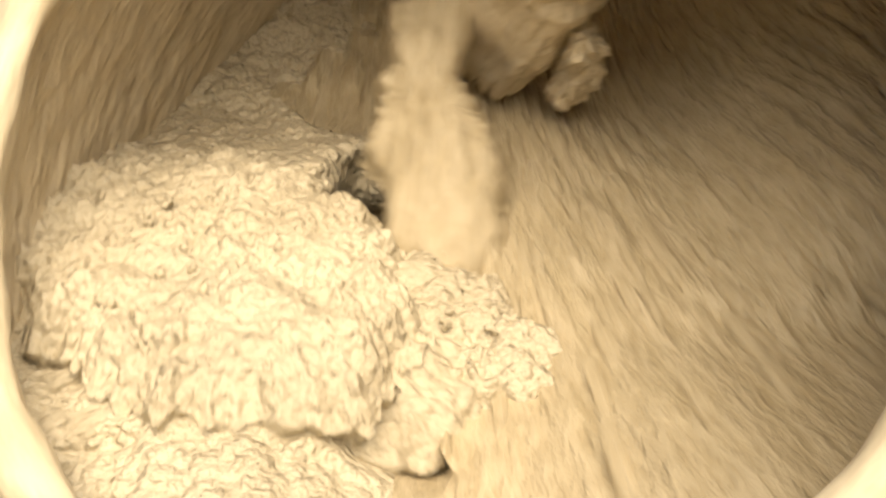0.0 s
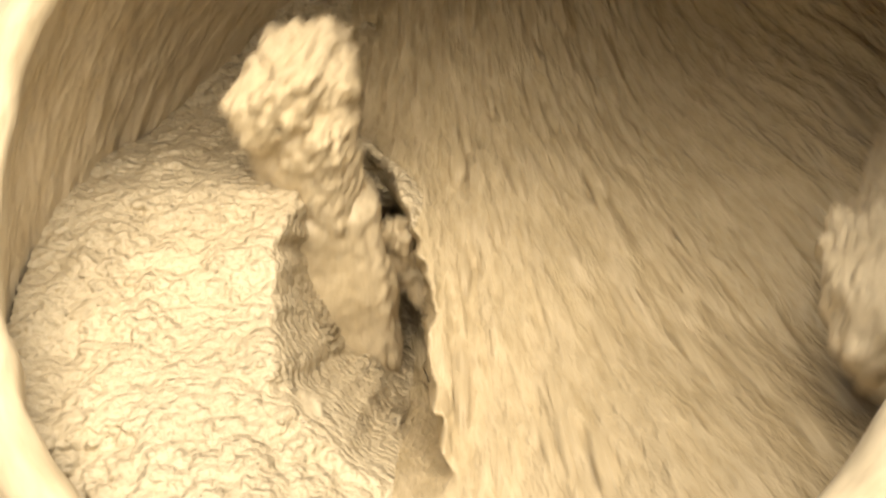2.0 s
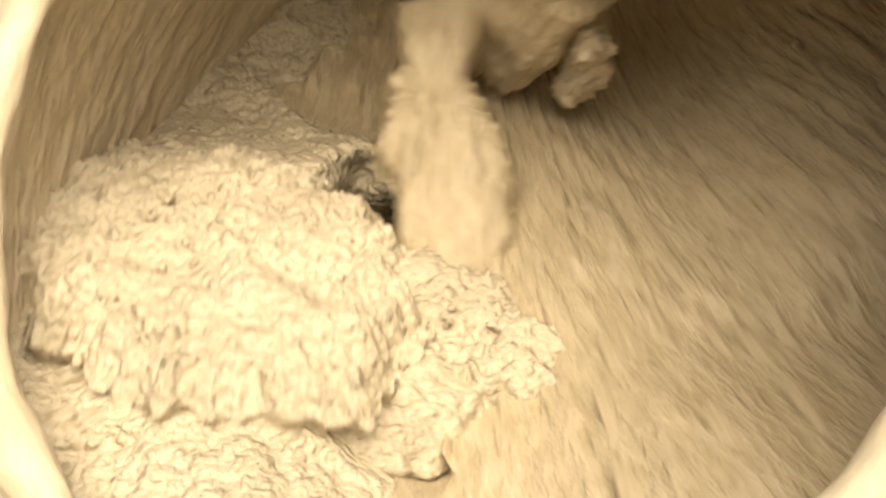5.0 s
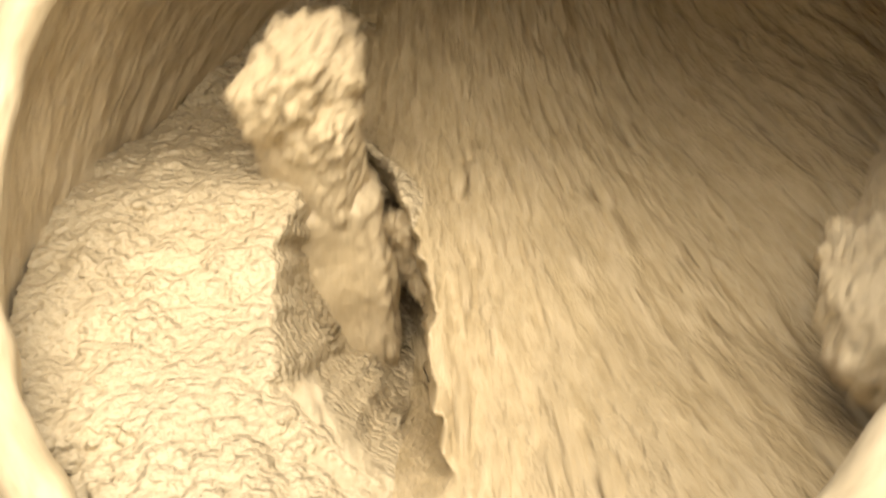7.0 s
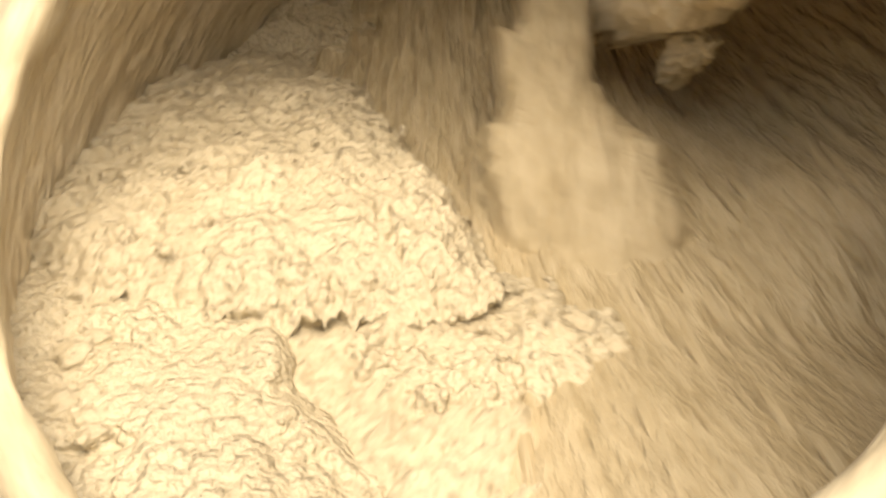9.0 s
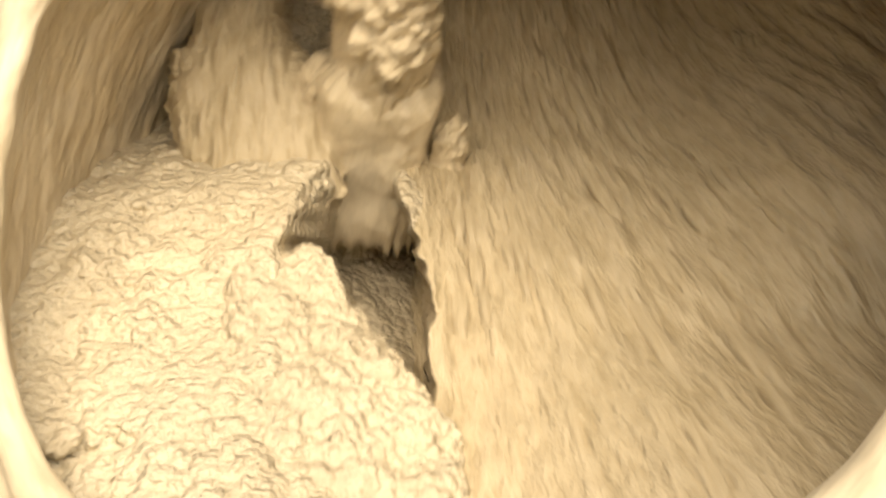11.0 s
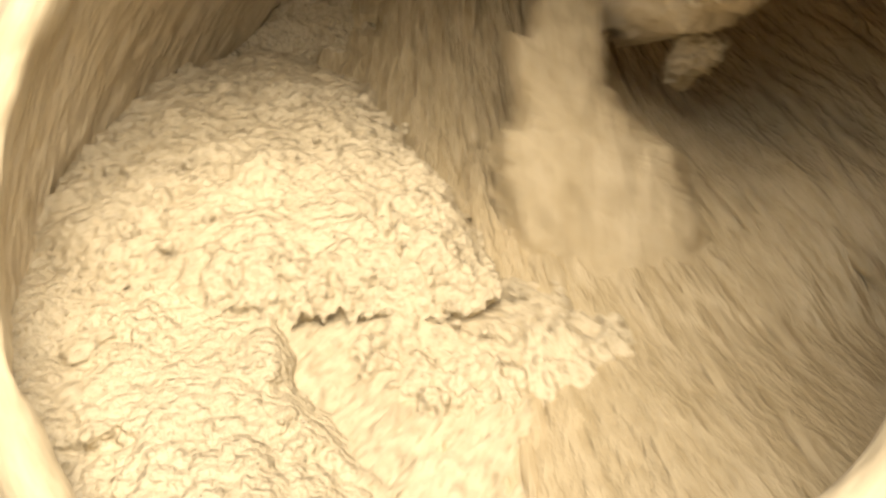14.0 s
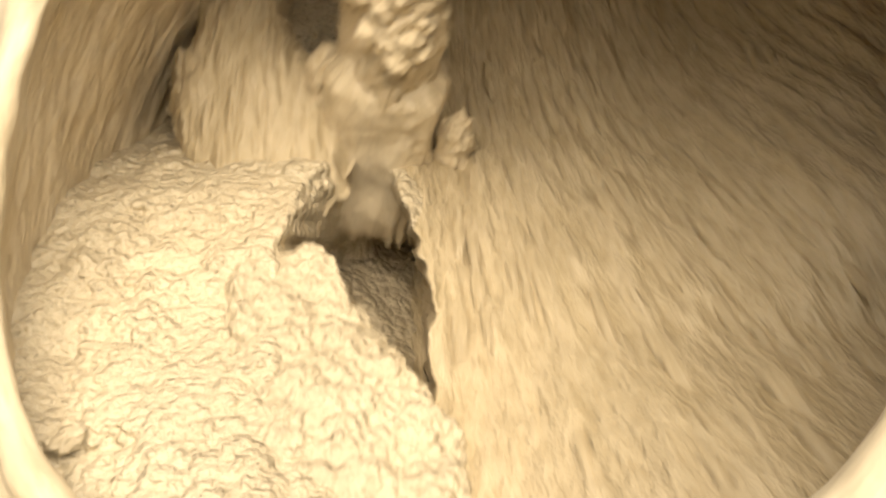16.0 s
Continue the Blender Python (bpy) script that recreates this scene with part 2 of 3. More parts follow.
def crumble(x, y, z, seed):
    """The torn skin of wet mortar in metres: swellings, lumps, and crumbs with creases between them where it has broken."""
    p = Vector((x + 0.004 * swell((x, y, z), 60, seed), y + 0.004 * swell((x, y, z), 60, seed + 2), z))
    broken = step(swell((x, y, z), 24, seed + 3) + 0.12, 0.5)
    h = 0.0045 * swell(p, 48, seed + 1) + 0.0018 * swell(p, 105, seed + 4) + 0.0010 * swell(p, 230, seed + 5)
    h += (0.25 + 0.75 * broken) * 0.0068 * (0.45 - min(0.9, noise.voronoi(p * 82 + Vector((seed, 0, seed)))[0][0]))
    h += (0.45 + 0.55 * broken) * 0.0032 * (0.45 - min(0.9, noise.voronoi(p * 300 + Vector((seed, seed, 0)))[0][0]))
    h += (0.35 + 0.65 * broken) * 0.0048 * (0.45 - min(0.9, noise.voronoi(p * 160 + Vector((0, seed, 0)))[0][0]))
    return h


# ---- the charge: a bed that fills the drum up to its lip ----
FACE = pose(0, 0.587, 0.555, 78)          # x to the side, y up the bed, z out of the mouth
EDDY = Vector((-0.085, -0.150))           # the mortar circles about this place


def bed_height(x, y, filled=False):
    """The bed's smooth surface: it climbs to the back, with a hollow where the blades come up."""
    z = 0.030 - 1.3 * y + 4.0 * max(0.0, y - 0.05) ** 2
    z += 0.10 * step(x - 0.18, 0.14) * step(y + 0.01, 0.10) + 0.048 * step(-0.03 - x, 0.09) * step(0.050 - y, 0.07)
    z += 0.085 * step(x - 0.07, 0.10) * step(-0.062 - y, 0.06)
    if filled:
        return z, 0.0
    left = float(np.interp(y, (-0.092, -0.077, -0.059, -0.031, 0.003, 0.034, 0.06), (-0.018, -0.036, -0.056, -0.068, -0.074, -0.064, -0.056)))
    right = float(np.interp(y, (-0.09, -0.03, 0.003, 0.034, 0.06), (-0.002, -0.010, -0.016, -0.026, -0.032)))
    ragged = 0.007 * swell((x, y, 0), 40, 12) + 0.004 * swell((x, y, 0), 110, 12)
    hollow = step(x - left - 0.004 + ragged, 0.020) * step(right + ragged - x, 0.010)
    hollow *= 1 - step(y - 0.026 + 0.02 * swell((x, y, 0), 30, 5), 0.06)
    hollow *= step(y + 0.088, 0.02)
    # the back of the heap falls away to the drum's far wall
    behind = step(y - 0.070 + 0.02 * swell((x, y, 0), 16, 5) + 0.010 * swell((x, y, 0), 50, 8), 0.045) * step(-0.045 - x, 0.06)
    z += -0.018 * behind - 0.205 * hollow + 0.014 * swell((x, y, 0), 9, 61)
    m = MOUTH_PLANE[0] + MOUTH_PLANE[1] * x + MOUTH_PLANE[2] * y
    return min(z, m), hollow


axis = (FACE.inverted() @ DRUM_AT).to_3x3() @ Vector((0, 0, 1))
lip_at = FACE.inverted() @ DRUM_AT @ Vector((0, 0, MOUTH_Z - 0.020))
MOUTH_PLANE = (lip_at.dot(axis) / axis.z, -axis.x / axis.z, -axis.y / axis.z)


def stream(x, y):
    """Which line of flow passes through a place: down the bed, and aside the further from the hollow."""
    return x + 0.44 * y * step(x - 0.06, 0.20)


def drum_radius(z):
    for (r0, z0), (r1, z1) in zip(INNER, INNER[1:]):
        if z1 <= z <= z0:
            return r0 + (r1 - r0) * (z0 - z) / max(z0 - z1, 1e-6)
    return 0.0


def bed(x0, x1, nx, sliding):
    """A stretch of the bed, crumbled where it rises and drawn out in streaks where it slides."""
    to_drum = DRUM_AT.inverted() @ FACE
    ny = 400
    bm, grid = bmesh.new(), {}
    for i in range(nx + 1):
        for j in range(ny + 1):
            x, y = x0 + (x1 - x0) * i / nx, -0.17 + 0.40 * j / ny
            p = to_drum @ Vector((x, y, bed_height(x, y, True)[0]))
            if math.hypot(p.x, p.y) > 0.34:
                continue
            z, hollow = bed_height(x, y)
            upper = step(y - 0.06, 0.05)
            slides = step(x + 0.014 + upper * (0.06 + 0.06 * swell((x, y, 0), 16, 33) + 0.02 * swell((x, y, 0), 60, 35)) + 0.012 * swell((x, y, 0), 25, 77), 0.016)
            if (slides < 0.35) if sliding else (slides > 0.65):
                continue
            if slides > 0.001:
                q = stream(x, y) + 0.004 * swell((x, y, 0), 14, 50)
                drawn = 0.0046 * swell((q * 105, y * 40, 0), 1, 3) + 0.0052 * swell((q * 42, y * 18, 0), 1, 17)
                drawn += 0.0025 * swell((q * 230, y * 60, 0), 1, 8) + 0.0035 * step(swell((q * 70, y * 30, 0), 1, 23) - 0.2, 0.4)
            else:
                drawn = 0.0
            if slides < 0.999:
                crumbled = 1.15 * crumble(x * 0.85, y, z * 0.6, 4) + 0.008 * swell((x, y, z), 22, 6) + 0.006 * (abs(swell((x, y * 0.7, 0), 34, 19)) - 0.2)
            else:
                crumbled = 0.0
            crumbled *= 1 - 0.75 * hollow
            z += crumbled + (drawn - crumbled) * slides + 0.0008 * sliding
            x += hollow * 0.006 * swell((x, y, z), 55, 91)
            y += hollow * 0.006 * swell((x, y, z), 55, 95)
            p = to_drum @ Vector((x, y, z))
            if p.z < MOUTH_Z + 0.02 and math.hypot(p.x, p.y) < (drum_radius(p.z) if p.z < MOUTH_Z else MOUTH_R) + 0.012:
                grid[i, j] = bm.verts.new((x, y, z))
    for i, j in list(grid):
        ring = [grid.get(k) for k in ((i, j), (i + 1, j), (i + 1, j + 1), (i, j + 1))]
        if all(ring):
            bm.faces.new(ring)
    return bm


heap = tagged(part("mortar_heap", bed(-0.30, 0.020, 310, False), MORTAR), "heap of wet crumbly beige mortar rising in the drum", "mortar", kind="stuff")
heap.matrix_world = FACE
curtain = tagged(part("mortar_bed", bed(-0.14, 0.33, 440, True), CURTAIN), "streaked bed of wet mortar sliding down in the drum", "mortar", kind="stuff")
curtain.matrix_world = FACE


# ---- masses that ride on the bed ----
def mass(radii, depth, dome, seed, grain=0.0100, crumb=44, rough=0.006, drawn=0.0, crack=0.0, rings=84, spokes=420):
    """A thick cake of mortar: its reach in every direction, a torn, undercut edge and a crumbled or drawn-out face."""
    bm = bmesh.new()
    n = len(radii)
    reach = []
    for k in range(spokes):
        a = TAU * k / spokes
        at = n * k / spokes
        i, w = int(at), at - int(at)
        w = w * w * (3 - 2 * w)
        r = radii[i] * (1 - w) + radii[(i + 1) % n] * w
        p = (r * math.cos(a), r * math.sin(a), 0)
        reach.append(r + rough * (1.6 * swell(p, 34, seed + 1) + 1.0 * swell(p, 90, seed + 2) + 0.7 * swell(p, 210, seed + 6)))
    foot = 9
    rows = []
    for i in range(1, rings + foot + 1):
        s = min(1.0, (i / rings) ** 0.85)
        under = max(0, i - rings) / foot
        row = []
        for k in range(spokes):
            a = TAU * k / spokes
            r = reach[k] * s - 0.020 * under
            x, y = r * math.cos(a), r * math.sin(a)
            near = step(s - 0.90, 0.16)
            z = dome * (1 - s ** 3) - 0.009 * near * near - depth * under
            f = (x * (1.0 if drawn else 0.8), y * (0.22 if drawn else 1.0), -0.5 * depth * under)
            patch = 0.75 + 0.25 * step(swell((x, y, 0), 20, seed + 3), 0.5) + 0.5 * near
            h = patch * (grain * (billow(f, crumb, seed, 3) - 0.45) if drawn else grain / 0.01 * crumble(*f, seed)) + 0.008 * swell((x, y, 0), 17, seed + 4)
            h += 0.005 * (abs(swell((x, y, 0), 36, seed + 8)) - 0.2)
            if drawn:
                h += drawn * (swell((x * 140, y * 22, 0), 1, seed) + 0.7 * swell((x * 290, y * 50, 0), 1, seed + 5))
            if crack:
                line = abs(swell((x, y * 1.5, 0), 15, seed + 15) + 0.22 * swell((x, y, 0), 75, seed))
                h -= crack * max(0.0, 1 - line / 0.035) * step(swell((x, y, 0), 10, seed + 9), 0.4)
            out = 0.35 * h if under else 0.0
            row.append(bm.verts.new((x + out * math.cos(a), y + out * math.sin(a), z + h * (1 - under))))
        rows.append(row)
    top = bm.verts.new((0, 0, dome))
    for k in range(spokes):
        bm.faces.new((top, rows[0][k], rows[0][(k + 1) % spokes]))
    for one, two in zip(rows, rows[1:]):
        for k in range(spokes):
            bm.faces.new((one[k], two[k], two[(k + 1) % spokes], one[(k + 1) % spokes]))
    bm.faces.new(rows[-1][::-1])
    return bm


def mortar_piece(name, label, group, material, *shape, **more):
    return tagged(part(name, mass(*shape, **more), material), label, "mortar", group)


slab_a = mortar_piece("mortar_slab", "thick slab of wet mortar riding up on the heap", "slabs of mortar", MORTAR,
                      (0.088, 0.084, 0.090, 0.106, 0.126, 0.146, 0.132, 0.106, 0.093, 0.088, 0.092, 0.102, 0.116, 0.126, 0.115, 0.098),
                      0.030, 0.014, 5, crack=0.006, rings=100, spokes=560)
slab_b = mortar_piece("mortar_slab", "wide cracked slab of wet mortar riding up on the heap", "slabs of mortar", MORTAR,
                      (0.096, 0.094, 0.106, 0.140, 0.165, 0.153, 0.156, 0.120, 0.110, 0.115, 0.123, 0.130, 0.128, 0.142, 0.170, 0.128),
                      0.026, 0.014, 29, crack=0.007, rings=110, spokes=600)
second = mortar_piece("mortar_slab", "narrow slab of wet mortar sliding behind a wider one", "slabs of mortar", MORTAR,
                      (0.020, 0.016, 0.018, 0.022, 0.030, 0.040, 0.050, 0.058, 0.054, 0.049, 0.042, 0.040, 0.046, 0.060, 0.072, 0.040),
                      0.020, 0.008, 51, rings=50, spokes=260)
tongue_a = mortar_piece("mortar_tongue", "tongue of wet mortar spilling off a slab", "tongues of mortar", MORTAR,
                        (0.030, 0.028, 0.028, 0.030, 0.038, 0.050, 0.057, 0.050, 0.045, 0.045, 0.050, 0.055, 0.058, 0.070, 0.054, 0.040),
                        0.026, 0.012, 33, crack=0.005, rings=56, spokes=300)
tongue_b = mortar_piece("mortar_tongue", "broad crumbly tongue of wet mortar spilling off a slab", "tongues of mortar", MORTAR,
                        (0.055, 0.038, 0.036, 0.042, 0.050, 0.052, 0.057, 0.065, 0.079, 0.078, 0.069, 0.061, 0.052, 0.053, 0.065, 0.078),
                        0.024, 0.010, 77, grain=0.012, crack=0.006, rings=64, spokes=340)
FUNNEL = (0.048, 0.040, 0.036, 0.048, 0.130, 0.080, 0.050, 0.046, 0.046, 0.048, 0.054, 0.068, 0.096, 0.104, 0.086, 0.062)
strand_a, strand_b = (mortar_piece("mortar_strand", "torn strand of wet mortar drawn up by a blade", "strands of mortar", CURTAIN, shape,
                                   0.022, 0.014, seed, grain=0.0048, crumb=110, drawn=0.0012, rings=60, spokes=320)
                      for shape, seed in (([0.72 * r if k not in (4, 5, 12, 13) else r for k, r in enumerate(FUNNEL)], 361), (FUNNEL, 388)))
slope_a, slope_b = (mortar_piece("mortar_slope", "grainy slope of wet mortar running into the hollow", "slopes of mortar", MORTAR,
                                 (0.041, 0.044, 0.042, 0.056, 0.095, 0.086, 0.058, 0.047, 0.045, 0.055, 0.080, 0.092, 0.105, 0.100, 0.070, 0.046),
                                 0.040, 0.008, seed, grain=0.0075, rough=0.003, rings=64, spokes=320) for seed in (133, 177))
WIDE = (0.110, 0.095, 0.090, 0.100, 0.120, 0.110, 0.095, 0.095, 0.105, 0.100, 0.100, 0.110, 0.130, 0.130, 0.120, 0.115)
cover_a = mortar_piece("mortar_sheet", "wide sheet of wet mortar sliding off the heap", "sheets of mortar", CURTAIN, WIDE,
                       0.020, 0.006, 201, grain=0.0050, crumb=120, drawn=0.0018)
cover_b = mortar_piece("mortar_sheet", "wide crumbly sheet of wet mortar closing the hollow", "sheets of mortar", MORTAR, WIDE,
                       0.020, 0.006, 244, rough=0.008)

# crumbs that stick to the edges of the larger pieces
stuck = []
for k in range(5):
    bm = lump([random.uniform(0.0012, 0.0034) for _ in range(3)], 400 + k, 3, big=0.5, grain=0.003, crumb=120)
    me = bpy.data.meshes.new("crumb")
    bm.to_mesh(me)
    bm.free()
    me.materials.append(MORTAR)
    me.polygons.foreach_set("use_smooth", [True] * len(me.polygons))
    stuck.append(me)
for piece, rx, ry, count in ((slab_a, 0.085, 0.105, 40), (slab_b, 0.098, 0.130, 46), (tongue_a, 0.034, 0.050, 16), (tongue_b, 0.060, 0.050, 20)):
    for _ in range(count):
        a, out = random.uniform(0, TAU), random.uniform(0.3, 0.95)
        ob = new("crumb", random.choice(stuck))
        ob.parent = piece
        ob.matrix_basis = pose(out * rx * math.cos(a), out * ry * math.sin(a), 0.013 * (1 - out ** 3) - 0.001, *[random.uniform(0, 360) for _ in range(3)])


# clods that slide down the bed, and crumbs that ride up on it: each built once in six shapes
def loose(size, label, group, seed, count, material, grain):
    made = []
    for k in range(6):
        bm = lump([random.uniform(*r) for r in size], seed + k, 4, big=0.2, grain=grain, crumb=130)
        made.append(tagged(part("mortar_clod", bm, material), label, "mortar", group))
    return made + [copy_thing(made[k % 6], Matrix()) for k in range(count - 6)]


clods = loose(((0.0025, 0.0055), (0.008, 0.020), (0.0020, 0.0040)), "small flat clod of wet mortar sliding down the bed", "sliding clods of mortar", 100, 220, CURTAIN, 0.0012)
PATHS = [(random.uniform(-0.004, 0.30), random.random(), random.choice((3, 3, 4)), random.uniform(0.0005, 0.0035)) for _ in clods]
crumbs = loose(((0.004, 0.010), (0.004, 0.010), (0.003, 0.004)), "crumb of wet mortar riding up on the heap", "rising crumbs of mortar", 140, 60, MORTAR, 0.003)
RISES = [(random.uniform(0.03, 0.16), random.random(), random.choice((1, 1, 2)), random.uniform(-0.005, -0.002)) for _ in crumbs]

# where each mass lies through one turn: phase in seconds, place on the bed, height over it and roll
SLAB_A = [(-0.4, -0.112, -0.059, -0.045, 6), (-0.3, -0.111, -0.047, -0.030, 5), (-0.2, -0.110, -0.036, -0.014, 4), (-0.1, -0.109, -0.021, -0.004, 2),
          (0.0, -0.104, -0.005, 0.003, 0), (0.1, -0.104, 0.008, 0.004, -1), (0.2, -0.097, 0.029, 0.004, -3), (0.3, -0.093, 0.041, 0.004, -7),
          (0.4, -0.060, 0.043, 0.008, -14), (0.5, -0.014, 0.034, 0.010, -26), (0.6, 0.023, 0.024, 0.000, -38), (0.7, 0.073, -0.003, -0.014, -46),
          (0.8, 0.102, -0.041, -0.045, -50), (1.3, 0.020, -0.130, -0.100, -30), (1.8, -0.100, -0.120, -0.090, 0)]
SLAB_B = [(1.0, -0.113, -0.055, -0.050, 6), (1.1, -0.115, -0.042, -0.030, 5), (1.2, -0.117, -0.022, -0.008, 4), (1.3, -0.117, 0.003, 0.002, 3),
          (1.4, -0.116, 0.026, 0.003, 1), (1.5, -0.107, 0.040, 0.005, 0), (1.6, -0.096, 0.052, 0.003, -4), (1.7, -0.049, 0.036, 0.002, -9),
          (1.8, 0.005, 0.015, -0.015, -14), (1.9, 0.059, -0.021, -0.040, -20), (2.0, 0.099, -0.055, -0.080, -26), (2.5, 0.020, -0.130, -0.100, -20), (3.0, -0.100, -0.120, -0.090, 0)]
TONGUE_A = [(-0.3, -0.004, -0.080, -0.060, 12), (-0.2, 0.001, -0.063, -0.035, 10), (-0.1, 0.004, -0.046, -0.014, 5), (0.0, 0.010, -0.031, 0.000, 0),
            (0.1, 0.023, -0.031, 0.000, -6), (0.2, 0.057, -0.031, 0.000, -12), (0.3, 0.090, -0.039, -0.002, -20), (0.4, 0.122, -0.052, -0.006, -28),
            (0.5, 0.148, -0.069, -0.024, -36), (0.7, 0.130, -0.110, -0.080, -30), (1.4, 0.010, -0.130, -0.100, 0)]
TONGUE_B = [(1.1, -0.020, -0.080, -0.060, 10), (1.2, -0.020, -0.062, -0.035, 8), (1.3, -0.004, -0.045, -0.010, 6), (1.4, 0.012, -0.039, 0.000, 3),
            (1.5, 0.025, -0.039, 0.004, 0), (1.6, 0.044, -0.050, -0.002, -8), (1.7, 0.067, -0.063, -0.010, -18), (1.8, 0.092, -0.081, -0.040, -30),
            (2.0, 0.090, -0.120, -0.080, -25), (2.6, 0.000, -0.130, -0.100, 0)]
SECOND = [(0.0, -0.085, 0.036, -0.060, 12), (0.1, -0.074, 0.069, -0.035, 10), (0.2, -0.050, 0.100, -0.014, 8), (0.3, -0.022, 0.104, -0.004, 5),
          (0.4, 0.006, 0.100, 0.000, 2), (0.5, 0.036, 0.089, 0.002, 0), (0.6, 0.070, 0.058, 0.000, -6), (0.7, 0.102, 0.031, -0.008, -10),
          (0.8, 0.134, -0.003, -0.040, -14), (1.2, 0.060, -0.080, -0.100, -10), (1.8, -0.080, -0.060, -0.100, 5)]
# the sheets that close the hollow before the next blade comes up
COVER_A = [(-0.1, -0.090, -0.100, -0.080, 10), (0.1, -0.080, -0.080, -0.060, 8), (0.2, -0.040, -0.060, -0.030, 6), (0.3, -0.020, -0.046, -0.008, 6), (0.4, 0.000, -0.040, -0.002, 6),
           (0.5, 0.020, -0.040, -0.002, 6), (0.6, 0.050, -0.032, 0.004, 6), (0.7, 0.082, -0.028, 0.000, 6), (0.8, 0.104, -0.026, -0.004, 6), (0.9, 0.120, -0.030, -0.010, 4),
           (1, 0.130, -0.040, -0.022, 2), (1.2, 0.120, -0.090, -0.080, 0), (1.8, -0.020, -0.130, -0.110, 5)]
COVER_B = [(1.2, -0.090, -0.100, -0.080, 10), (1.3, -0.060, -0.095, -0.040, 8), (1.4, -0.035, -0.085, -0.014, 8), (1.5, -0.020, -0.078, -0.006, 6), (1.6, -0.002, -0.058, -0.002, 6),
           (1.7, 0.030, -0.040, 0.004, 6), (1.8, 0.066, -0.030, 0.000, 6), (1.9, 0.092, -0.026, -0.016, 6), (2, 0.110, -0.026, -0.032, 6), (2.1, 0.122, -0.034, -0.050, 4),
           (2.3, 0.120, -0.080, -0.080, 0), (2.9, -0.020, -0.130, -0.110, 5)]
# the grainy slope left of the hollow, climbing behind a blade
SLOPE_A = [(0.5, -0.036, -0.131, -0.080, 0), (0.7, -0.037, -0.119, -0.040, 0), (0.84, -0.044, -0.102, -0.010, 0), (0.9, -0.044, -0.082, -0.004, 0), (1, -0.046, -0.053, -0.003, 0),
           (1.1, -0.042, -0.049, -0.002, 0), (1.2, -0.044, -0.032, -0.002, 0), (1.3, -0.044, -0.014, -0.004, 0), (1.4, -0.032, -0.022, -0.006, 0), (1.5, -0.028, -0.034, -0.014, 0), (1.65, -0.026, -0.061, -0.045, 0),
           (2.1, -0.035, -0.125, -0.110, 0)]
# the strand that a blade draws out of the heap: phase, place, lean and roll
STRAND_A = [(-0.6, -0.100, -0.060, -0.060, -25, 0), (-0.39, -0.110, 0.040, -0.045, -25, 0), (-0.29, -0.088, 0.066, -0.036, -25, 0), (-0.19, -0.062, 0.060, -0.030, -24, 0), (-0.1, -0.040, 0.070, -0.010, -22, 0),
            (0, -0.006, 0.070, 0.010, -22, -8), (0.1, 0.032, 0.060, 0.020, -22, 0), (0.2, 0.070, 0.042, 0.026, -26, 4), (0.3, 0.118, 0.042, 0.018, -32, 8), (0.4, 0.146, 0.044, 0.006, -38, 10),
            (0.5, 0.172, 0.050, 0.002, -44, 12), (0.6, 0.195, 0.028, 0.030, -42, 12), (0.7, 0.215, -0.007, 0.010, -45, 10), (1, 0.120, -0.080, 0.000, -40, 8), (1.5, -0.060, -0.110, 0.020, -30, 6)]
STRAND_B = [(0.8, -0.130, -0.040, -0.080, -25, 0), (0.9, -0.126, 0.030, -0.060, -25, 0), (1, -0.114, 0.096, -0.034, -26, 0), (1.1, -0.098, 0.090, -0.032, -25, 0), (1.2, -0.056, 0.072, -0.022, -24, 0),
            (1.3, -0.034, 0.066, -0.004, -22, 0), (1.4, 0.008, 0.066, 0.014, -22, 0), (1.5, 0.053, 0.056, 0.020, -22, 0), (1.6, 0.106, 0.036, 0.026, -26, 4), (1.7, 0.146, 0.020, 0.040, -32, 8),
            (1.8, 0.182, -0.005, 0.058, -38, 10), (1.9, 0.214, -0.036, 0.020, -45, 10), (2.3, 0.120, -0.080, 0.000, -40, 8), (2.8, -0.060, -0.110, 0.020, -30, 6)]


def course(phase, table):
    """A table's values at a phase of the turn, gliding from row to row."""
    first = table[0][0]
    phase = (phase - first) % TURN + first
    rows = [(p - TURN, *r) for p, *r in table[-2:]] + table + [(p + TURN, *r) for p, *r in table[:2]]
    for i in range(1, len(rows) - 2):
        if rows[i][0] <= phase <= rows[i + 1][0]:
            a, b, c, d = (np.array(rows[i + k]) for k in (-1, 0, 1, 2))
            s = (phase - b[0]) / (c[0] - b[0])
            mb = (c - a) / (c[0] - a[0]) * (c[0] - b[0])
            mc = (d - b) / (d[0] - b[0]) * (c[0] - b[0])
            return (2 * s**3 - 3 * s**2 + 1) * b + (s**3 - 2 * s**2 + s) * mb + (3 * s**2 - 2 * s**3) * c + (s**3 - s**2) * mc


def hung(phase, table):
    """A piece that hangs off a blade: place, lean and roll as the table has them."""
    v = course(phase, table)
    return FACE @ pose(v[1], v[2], v[3], v[4]) @ pose(0, 0, 0, 0, 0, v[5])


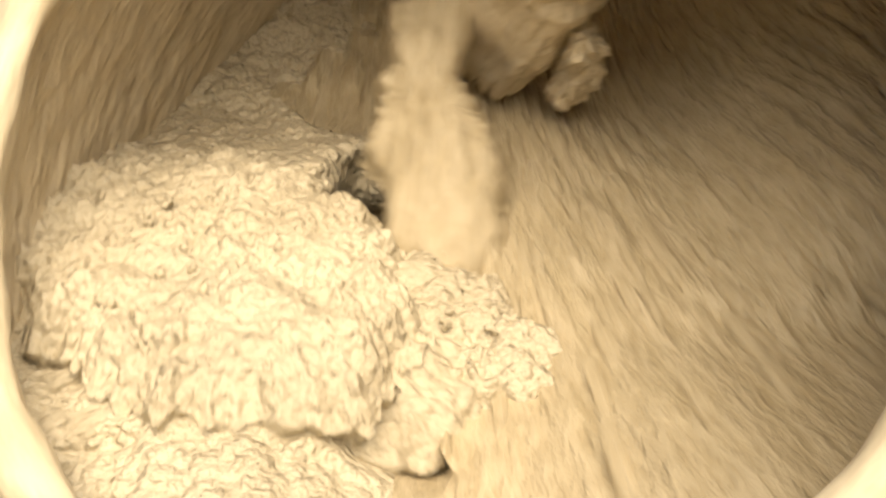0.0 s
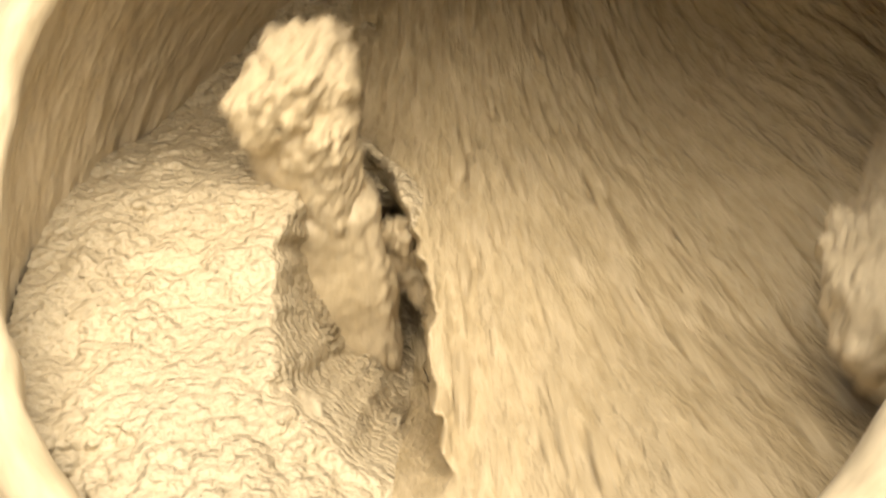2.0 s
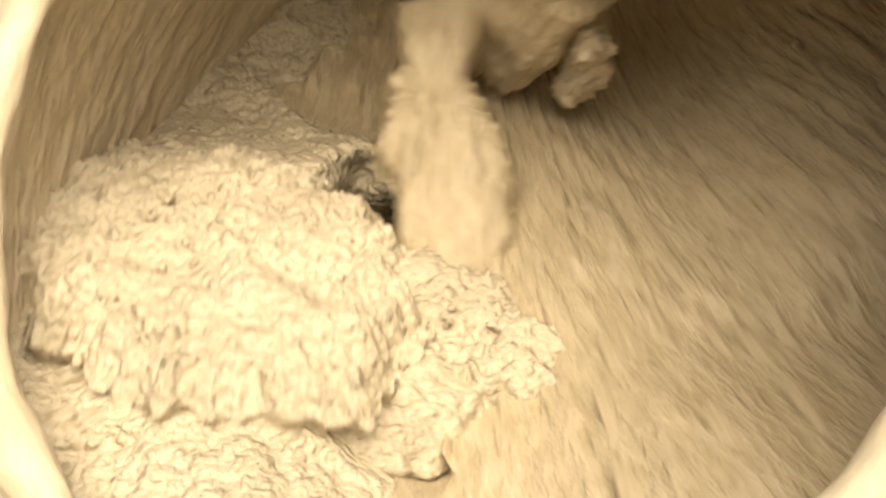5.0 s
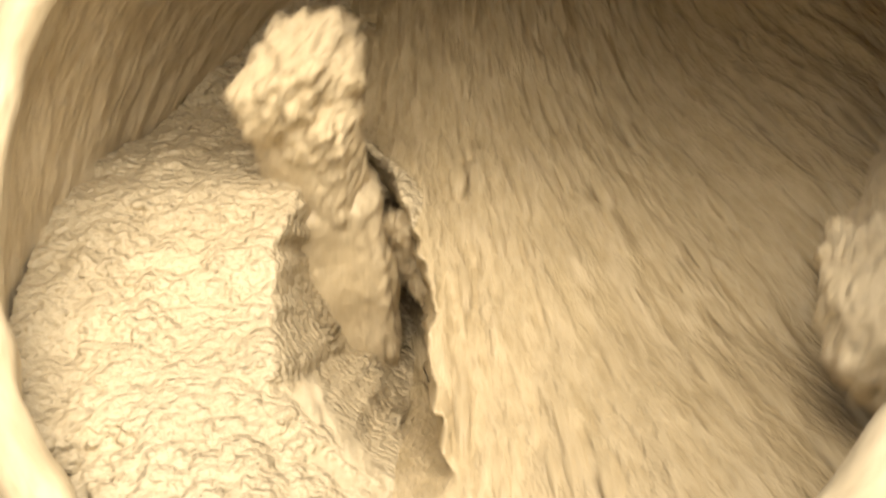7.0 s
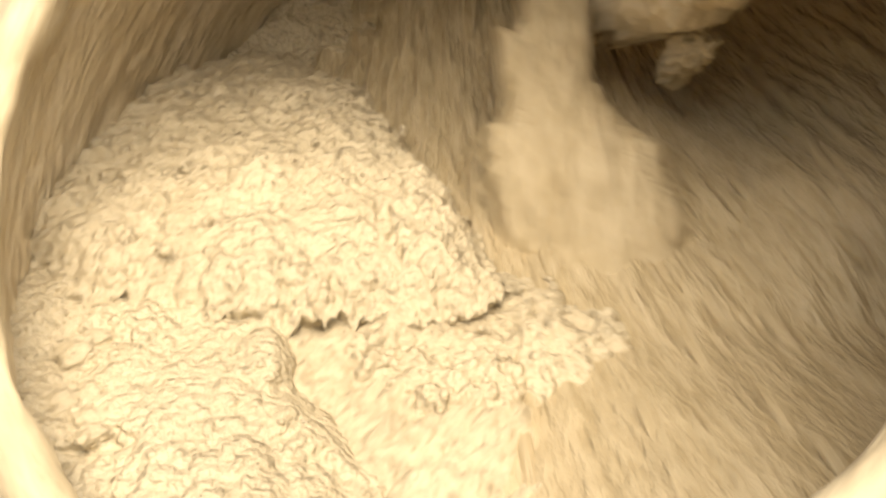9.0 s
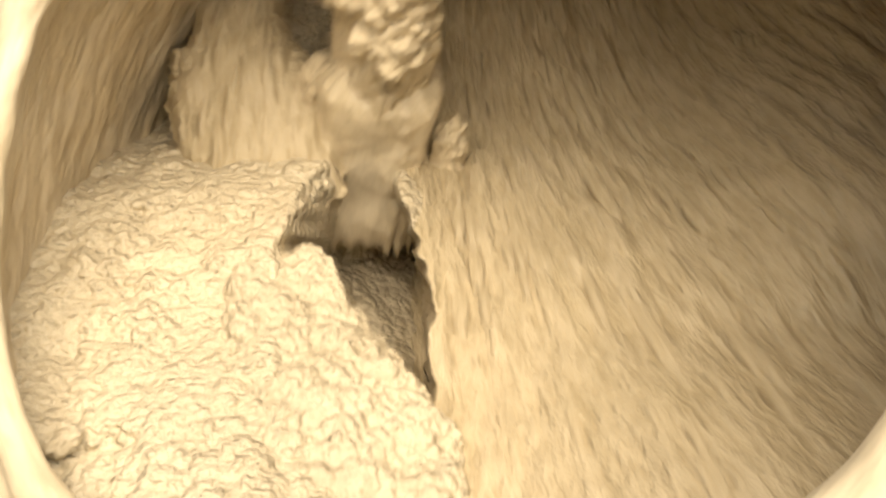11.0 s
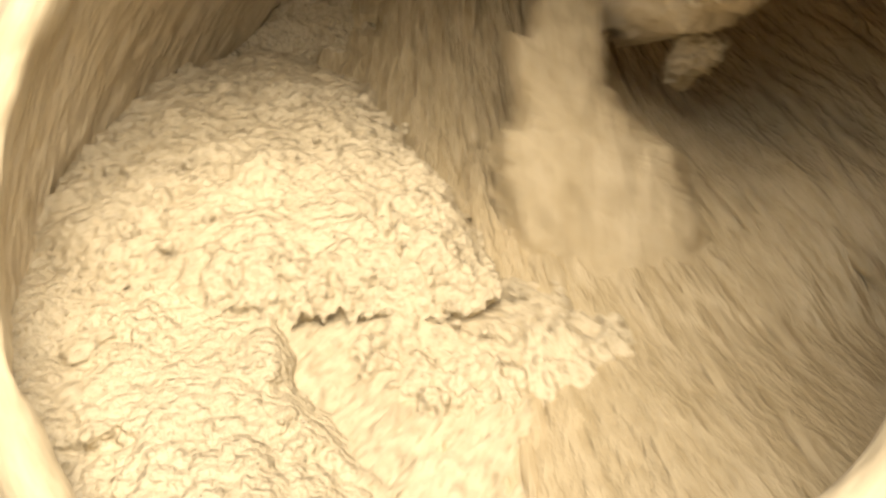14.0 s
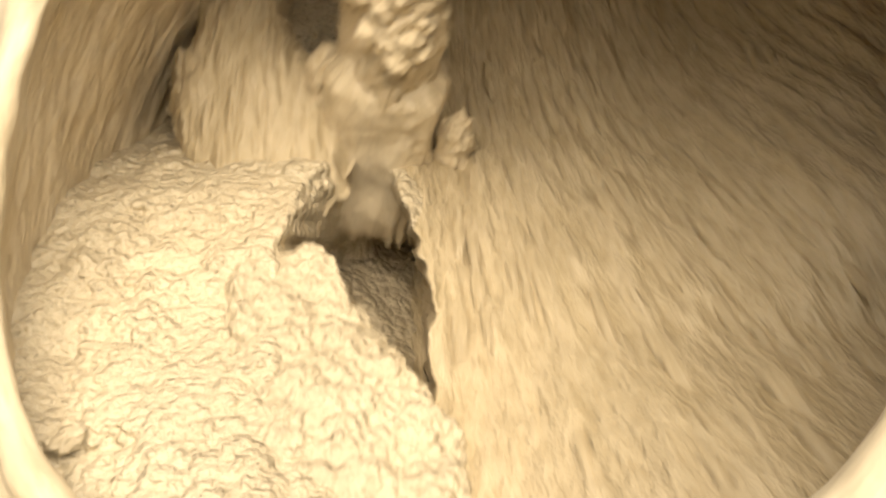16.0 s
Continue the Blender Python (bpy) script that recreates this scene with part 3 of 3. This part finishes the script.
def flush(phase, table, lean=0, reach=0.07):
    """A piece that lies in the bed's surface, leaning as the bed does there."""
    _, x, y, rise, roll = course(phase, table)
    h = [bed_height(x + a, y + b, True)[0] for a, b in ((-reach, 0), (reach, 0), (0, -reach), (0, reach))]
    out = Vector((h[0] - h[1], h[2] - h[3], 2 * reach)).normalized()
    side = Vector((0, 1, 0)).cross(out).normalized()
    turn = Matrix((side, out.cross(side), out)).transposed().to_4x4()
    level = 0.5 * bed_height(x, y, True)[0] + 0.125 * sum(h)
    return FACE @ Matrix.Translation(Vector((x, y, level)) + out * rise) @ turn @ pose(0, 0, 0, lean, 0, roll)


def ride(t, path, first, last):
    """A crumb circles the eddy on the bed's skin, then goes back under it."""
    rho, start, laps, rise = path
    s = (t * laps / TURN + start) % 1.0
    if s < 0.66:
        phi, sunk = first + (last - first) * s / 0.66, 0.02 * max(0.0, 1 - s / 0.10) + 0.03 * max(0.0, (s - 0.58) / 0.08)
    else:
        phi, sunk = last + (first - last) * (s - 0.66) / 0.34, 0.05
    x, y = EDDY.x + rho * math.cos(phi), EDDY.y + rho * math.sin(phi)
    return FACE @ pose(x, y, bed_height(x, y)[0] + rise - sunk, -50, 0, 0) @ pose(0, 0, 0, 0, 0, math.degrees(phi))


def slide(t, path):
    """A clod slides down a line of flow on the bed, then goes back up under it."""
    q, start, laps, rise = path
    s = (t * laps / TURN + start) % 1.0
    if s < 0.62:
        y, sunk = 0.14 - 0.28 * s / 0.62, 0.02 * max(0.0, 1 - s / 0.08)
    else:
        y, sunk = -0.14 + 0.28 * (s - 0.62) / 0.38, 0.05
    aside = step(q - 0.06, 0.20)
    x = max(q - 0.44 * y * aside, 0.008)
    lean = -52 + 30 * step(y - 0.08, 0.14)
    return FACE @ pose(x, y, bed_height(x, y)[0] + rise - sunk, lean, 0, 0) @ pose(0, 0, 0, 0, 0, 14 * aside)


def motions():
    ticks = [i / 10 for i in range(161)]
    walk(drum, [(t, DRUM_AT @ pose(0, 0, 0, 0, 0, -math.degrees(SPIN * t))) for t in ticks])
    for piece, table, late in ((second, SECOND, 0), (cover_a, COVER_A, 0), (cover_b, COVER_B, 0), (slope_a, SLOPE_A, 0), (slope_b, SLOPE_A, 1.16)):
        walk(piece, [(t, flush(t - late, table)) for t in ticks])
    for piece, table, lean in ((slab_a, SLAB_A, -4), (slab_b, SLAB_B, -2.5), (tongue_a, TONGUE_A, -4), (tongue_b, TONGUE_B, -4)):
        walk(piece, [(t, flush(t, table, lean)) for t in ticks])
    for piece, table in ((strand_a, STRAND_A), (strand_b, STRAND_B)):
        walk(piece, [(t, hung(t, table)) for t in ticks])
    for clod, path in zip(clods, PATHS):
        walk(clod, [(t, slide(t, path)) for t in ticks])
    for clod, path in zip(crumbs, RISES):
        walk(clod, [(t, ride(t, path, radians(200), radians(105))) for t in ticks])


motions()
